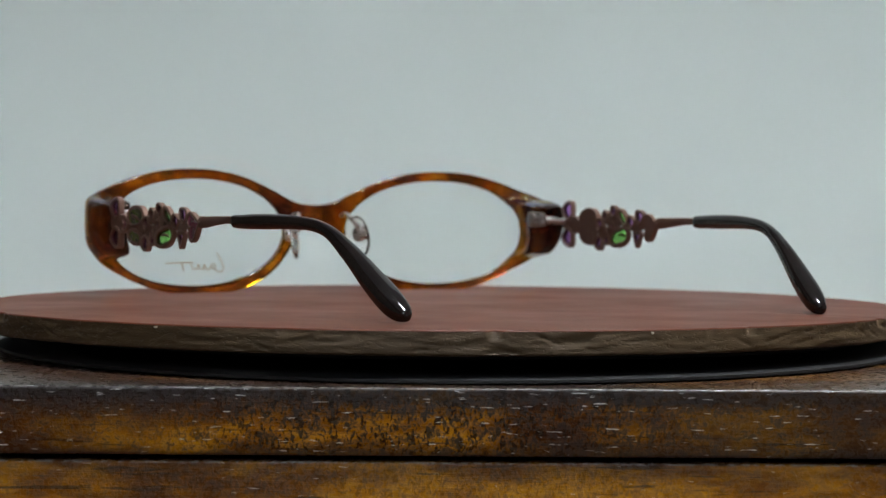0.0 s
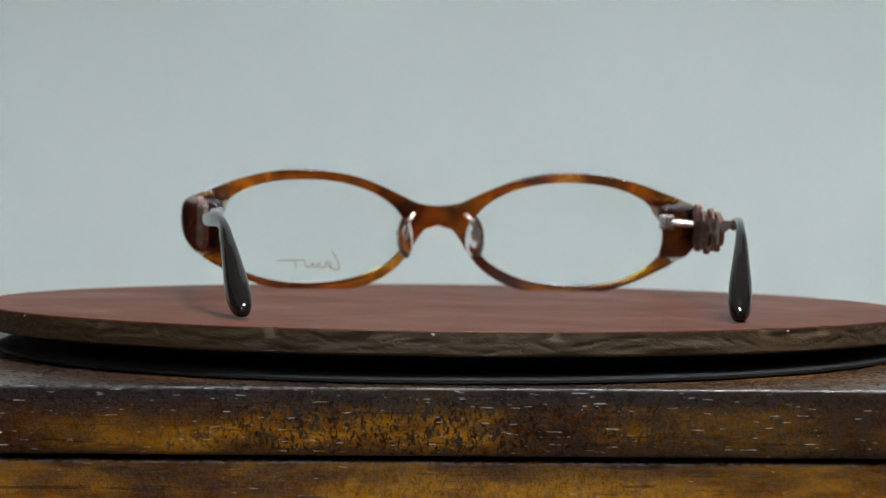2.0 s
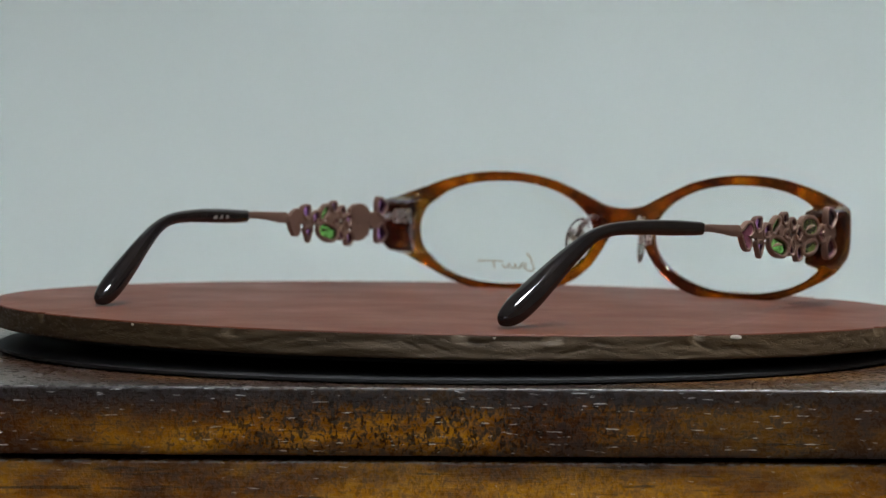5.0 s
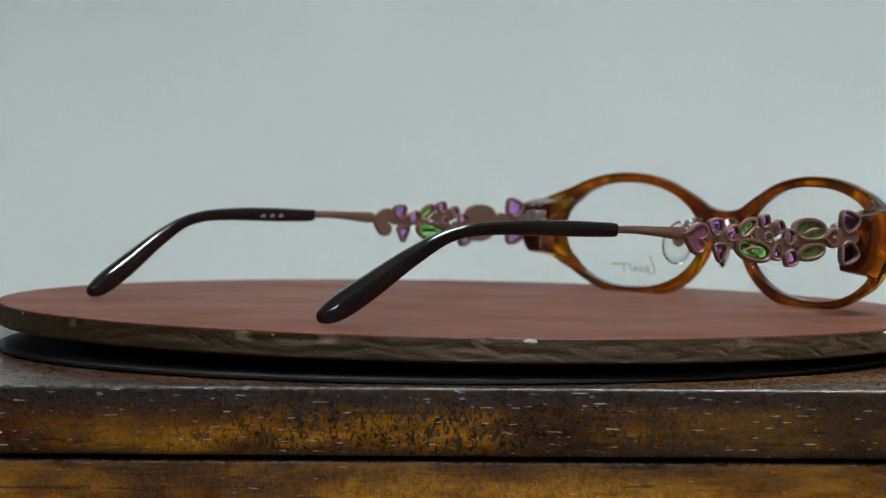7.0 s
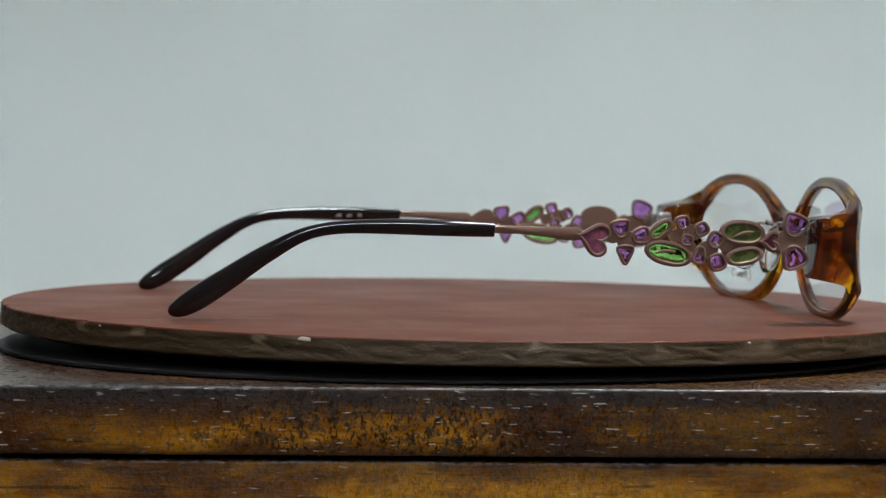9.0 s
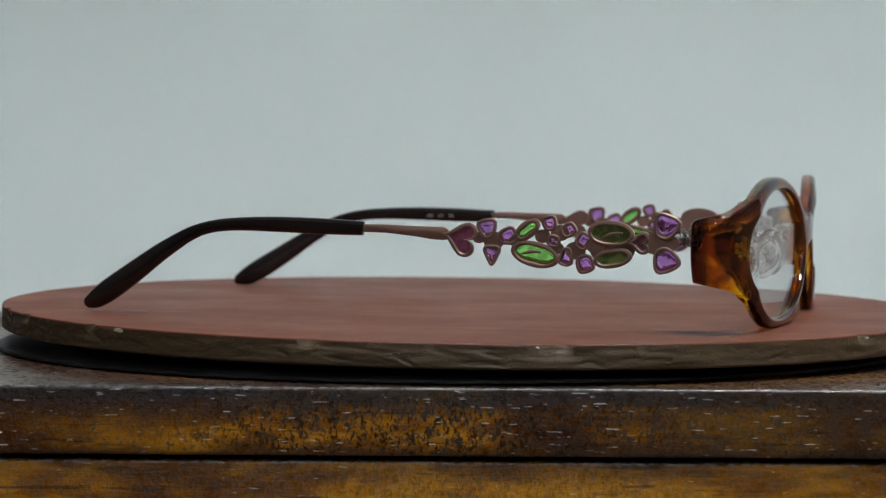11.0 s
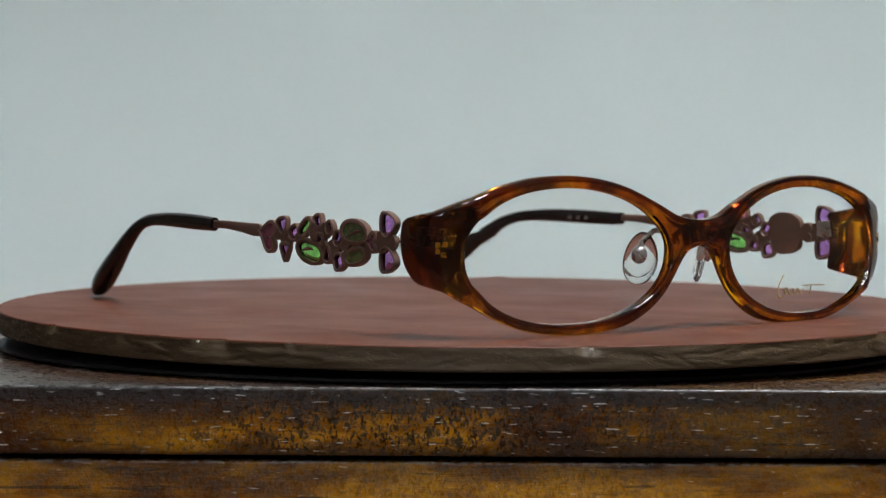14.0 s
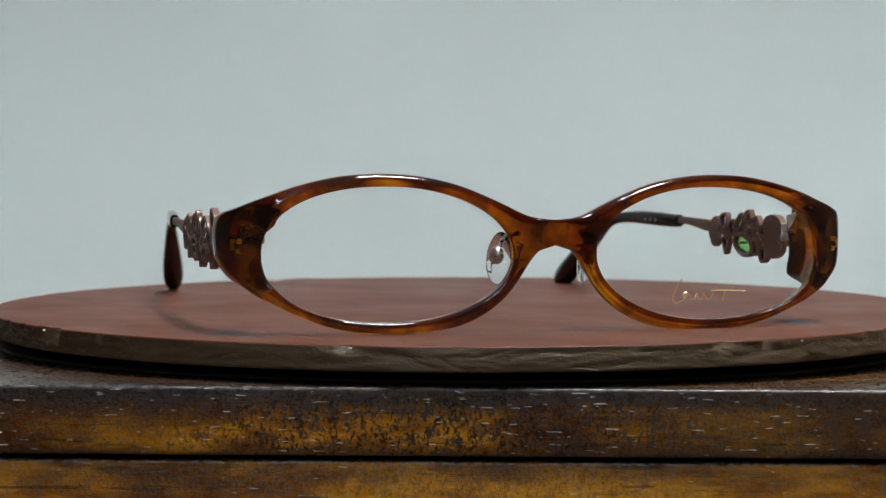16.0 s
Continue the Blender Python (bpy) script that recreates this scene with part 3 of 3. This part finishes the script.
def ring(bm, shape, rim, lo, hi, side):
    inner = shrink(shape, rim)
    mid = shrink(shape, rim * 0.3)
    mid2 = shrink(shape, rim * 0.75)
    loops = [[place(side, y, z, lo) for y, z in mid], [place(side, y, z, lo + 0.15) for y, z in shape], [place(side, y, z, hi - 0.15) for y, z in shape],
             [place(side, y, z, hi) for y, z in mid], [place(side, y, z, hi) for y, z in mid2], [place(side, y, z, hi - 0.2) for y, z in inner], [place(side, y, z, lo + 0.2) for y, z in inner],
             [place(side, y, z, lo) for y, z in mid2]]
    loops.append(loops[0])
    rings(bm, loops, caps=False)


def motif():
    """The flower and leaf cells of one temple: outline, enamel, name."""
    cells = [(heart_shape(4.1, 15.9, 4.0, radians(-104)), MAUVE, "enamel_heart")]

    def petal(*shape):
        cells.append((fan_shape(*shape), PURPLE, "enamel_petal"))

    # three petals behind the heart
    petal(9.5, 18.0, 3.7, 2.1, 4.5, 100)
    petal(13.7, 16.6, 3.7, 2.4, 3.9, 15)
    petal(10.5, 12.7, 3.9, 4.4, 1.3, -90)
    cells.append((leaf_shape(17.9, 17.9, 6.2, 3.5, radians(38)), GREEN, "enamel_leaf"))
    cells.append((leaf_shape(19.6, 13.0, 10.2, 5.2, radians(-13)), GREEN, "enamel_leaf"))
    # two small flowers, one over the other
    petal(22.6, 19.3, 2.9, 2.3, 3.1, 105)
    petal(26.5, 18.0, 3.0, 2.4, 2.9, 32)
    petal(23.5, 15.8, 2.4, 2.2, 2.7, -100)
    petal(29.6, 15.8, 3.4, 2.6, 3.3, 58)
    petal(26.1, 12.7, 3.6, 1.7, 3.1, -100)
    petal(30.0, 11.3, 3.5, 2.9, 3.7, -72)
    cells.append((leaf_shape(35.3, 17.4, 9.6, 5.4, radians(-4)), OLIVE, "enamel_leaf"))
    cells.append((leaf_shape(35.7, 12.5, 8.0, 4.0, radians(10)), OLIVE, "enamel_leaf"))
    # the large flower beside the hinge
    cells.append((heart_shape(41.3, 15.6, 2.55, radians(-90)), MAUVE, "enamel_heart"))
    petal(46.5, 18.9, 4.7, 3.0, 5.9, 68)
    petal(46.4, 12.4, 4.7, 3.0, 5.9, -68)
    return cells


def build_temple(root, side):
    cells = motif()
    bm = bmesh.new()
    for k, (shape, mat, name) in enumerate(cells):
        t = 0.62 + 0.010 * k
        ring(bm, shape, 0.58 if name == "enamel_petal" else 0.95 if name == "enamel_leaf" else 0.8, -t, t, side)
        if name == "enamel_heart" or mat is OLIVE:
            prism(bm, shrink(shape, 0.08), -0.66 - 0.012 * k, -0.42, side)
    # a round plate backs the two olive leaves
    prism(bm, petal_shape(35.5, 15.2, 4.7, 0, 2, 0.03, 1.0, 40), -0.70, -0.1, side)
    # the web that ties the cells together
    webs = [petal_shape(y, z, r * 1.15, 0, 2, 0.08) for y, z, r in ((10.9, 15.6, 1.75), (7.8, 16.2, 1.1), (15.3, 15.6, 1.0), (21.2, 16.7, 1.3), (24.8, 17.4, 1.55), (24.2, 14.3, 1.1),
                                                             (28.0, 13.9, 1.7), (32.0, 15.1, 1.5), (44.5, 15.6, 2.1), (47.4, 15.7, 1.5))]
    for k, shape in enumerate(webs):
        t = 0.36 + 0.015 * k
        prism(bm, shape, -t, t, side)
    # flat bar back to the black tip
    loops = []
    for y, z, hh in ((-19.5, 17.75, 0.75), (-17, 17.75, 0.78), (-12, 17.7, 0.85), (-6, 17.3, 1.05), (-2, 16.95, 1.3), (0.2, 16.9, 1.35), (1.3, 16.75, 1.0)):
        loops.append([place(side, y, z + hh * s, o) for s, o in ((-1, -0.3), (-0.7, -0.48), (0.7, -0.48), (1, -0.3), (1, 0.3), (0.7, 0.48), (-0.7, 0.48), (-1, 0.3))])
    rings(bm, loops)
    temple = part("temple", bm, BRONZE, root, "rose-brown metal temple with enamel flowers", 35)
    for k, (shape, mat, name) in enumerate(cells):
        bm = bmesh.new()
        clear = mat is PURPLE or mat is GREEN
        prism(bm, shrink(shape, 0.42 if name == "enamel_petal" else 0.78 if name == "enamel_leaf" else 0.62), -0.45 if clear else -0.28, 0.45, side, -0.28 if clear else -0.14)
        part(name, bm, mat, temple, {PURPLE.name: "translucent purple enamel", MAUVE.name: "dark mauve enamel", GREEN.name: "translucent bright green enamel", OLIVE.name: "olive green enamel"}[mat.name], 30)
    # leaf veins
    for cy, cz, ln, tn in ((35.5, 17.0, 4.6, 0.25), (18.8, 13.2, 4.4, 0.1)):
        bm = bmesh.new()
        tube(bm, [place(side, cy + s * ln / 2 * math.cos(tn), cz + s * ln / 2 * math.sin(tn) + 0.35 * (1 - s * s), 0.42) for s in (-1, -0.5, 0, 0.5, 1)], [0.0001, 0.0003, 0.0004, 0.0003, 0.0002], 8)
        part("leaf_vein", bm, BRONZE, temple)
    # curved black end
    line = [(-17.2, 17.7, 1.35), (-18, 17.7, 1.5), (-27, 17.95, 1.68), (-36.6, 18.15, 1.62), (-44, 18.1, 1.44), (-49.6, 17.75, 1.34), (-53.8, 16.95, 1.34), (-57.4, 15.6, 1.5), (-61.2, 13.5, 1.75),
            (-65.2, 11.05, 2.0), (-71.0, 7.1, 2.35), (-76.6, 3.4, 2.5), (-80.0, 1.3, 2.15), (-82.2, 0.3, 1.35), (-83.0, -0.05, 0.4)]
    pts = spline(line, 90)
    loops = []
    for i, (y, z, r) in enumerate(pts):
        d = pts[min(i + 1, 89)] - pts[max(i - 1, 0)]
        ty, tz = d[0] / math.hypot(d[0], d[1]), d[1] / math.hypot(d[0], d[1])
        if side < 0:
            z -= 0.28 * max(0.0, min(1.0, (-y - 15) / 4)) * max(0.0, min(1.0, (84 + y) / 14))
        wide = r * (0.74 + 0.28 * max(0.0, min(1.0, (-y - 52) / 20)))
        lp = []
        for k in range(20):
            a = 2 * math.pi * k / 20
            u = math.copysign(abs(math.cos(a)) ** 0.8, math.cos(a)) * r
            w = math.copysign(abs(math.sin(a)) ** 0.8, math.sin(a)) * wide
            lp.append(place(side, y - tz * u, z + ty * u, w))
        loops.append(lp)
    rings(bm := bmesh.new(), loops)
    tip = part("temple_tip", bm, BLACK, temple, "glossy black-brown curved temple tip", 50)
    if side < 0:
        for k, (y0, w) in enumerate(((-27.0, 2.0), (-29.6, 1.6), (-32.2, 2.4))):
            bm = bmesh.new()
            x = -(temple_x(y0, side) - 1.30) * MM
            box(bm, x - 0.00004, x + 0.00004, (y0 - w) * MM, y0 * MM, 0.0171, 0.0179)
            part("size_marking", bm, PRINT, temple, "small grey printed bar", 0)
    return temple


def build_hinge(root, side):
    bm = bmesh.new()
    xe = temple_x(49, side) - 1.0
    box(bm, 0.0562 * side if side > 0 else -0.0597, 0.0597 if side > 0 else -0.0562, 0.0499, 0.0530, 0.0148, 0.0186, 0.0005)
    tube(bm, [(side * 58.2 * MM, 48.7 * MM, z * MM) for z in (15.0, 16, 17, 18.0)], 0.0010, 12)
    tube(bm, [(side * 58.2 * MM, 48.7 * MM, 16.6 * MM), (side * 60.5 * MM, 48.3 * MM, 16.5 * MM), (side * xe * MM, 47.6 * MM, 16.3 * MM)], [0.0009, 0.0010, 0.0008], 10)
    hinge = part("hinge", bm, SILVER, root, "silver metal hinge", 40)
    bm = bmesh.new()
    tube(bm, [(side * 58.2 * MM, 48.7 * MM, z * MM) for z in (17.9, 18.4)], 0.0007, 12)
    part("screw", bm, SILVER, hinge)


def build_nose_pad(root, side):
    c = Vector((side * 9.0, 59.0, 11.8)) * MM
    nrm = Vector((-side * 0.82, -0.56, 0.12)).normalized()
    up = Vector((-side * 0.22, 0.10, 1.0))
    up = (up - nrm * up.dot(nrm)).normalized()
    sd = up.cross(nrm)
    bm = bmesh.new()
    loops = []
    for h, s in ((-0.75, 0.55), (-0.68, 0.8), (-0.35, 0.97), (0.0, 1.0), (0.4, 0.93), (0.75, 0.7), (0.9, 0.35)):
        loops.append([c + up * (5.6 * s * math.cos(a) * MM) + sd * ((3.6 + 0.5 * math.cos(a + 2.6)) * s * math.sin(a) * MM) + nrm * (h * MM) for a in [2 * math.pi * i / 40 for i in range(40)]])
    rings(bm, loops)
    pad = part("nose_pad", bm, PAD, root, "clear oval nose pad", 50)
    bm = bmesh.new()
    b0 = c - nrm * 0.0013 + up * 0.0009
    loops = []
    for h, s in ((-1.3, 0.25), (-1.2, 0.55), (-0.95, 0.8), (-0.6, 0.95), (0.3, 1.0), (0.6, 0.9), (0.8, 0.6)):
        loops.append([b0 + up * (1.9 * s * math.cos(a) * MM) + sd * (1.65 * s * math.sin(a) * MM) + nrm * (h * MM) for a in [2 * math.pi * i / 20 for i in range(20)]])
    rings(bm, loops)
    part("pad_mount", bm, SILVER, pad, "silver metal mount")
    bm = bmesh.new()
    line = spline([(side * 7.0, 64.6, 17.2), (side * 6.8, 63.2, 17.5), (side * 7.0, 61.2, 17.5), (side * 8.0, 60.2, 16.2), (side * 9.4, 59.9, 14.6), (side * 9.9, 59.9, 12.8)], 30)
    tube(bm, [Vector(p) * MM for p in line], 0.00058, 8)
    part("pad_arm", bm, SILVER, pad, "bent silver wire arm")


def build_eyeglasses():
    root = thing("eyeglasses", "tortoiseshell eyeglasses with enamel flower temples, open on the turntable", "eyeglasses")
    build_front(root)
    for side in (1, -1):
        lens = build_lens(root, side)
        if side < 0:
            build_print(lens)
        build_nose_pad(root, side)
        build_hinge(root, side)
        build_temple(root, side)
    return root


build_room()
build_backdrop()
build_ceiling_light()
build_chest()
turntable = build_turntable()
eyeglasses = build_eyeglasses()


def motions():
    times = [float(k) for k in range(17)]
    turns = [(t, pose(0, 0, 0, 0, 0, TURN_START + TURN * t)) for t in times]
    walk(turntable, [(t, m @ lean()) for t, m in turns])
    walk(eyeglasses, [(t, pose(0, 0, 0, TILT_X, TILT_Y, 0) @ m @ pose(GX, GY, 0.0003, 0, 0.3, 0)) for t, m in turns])


motions()
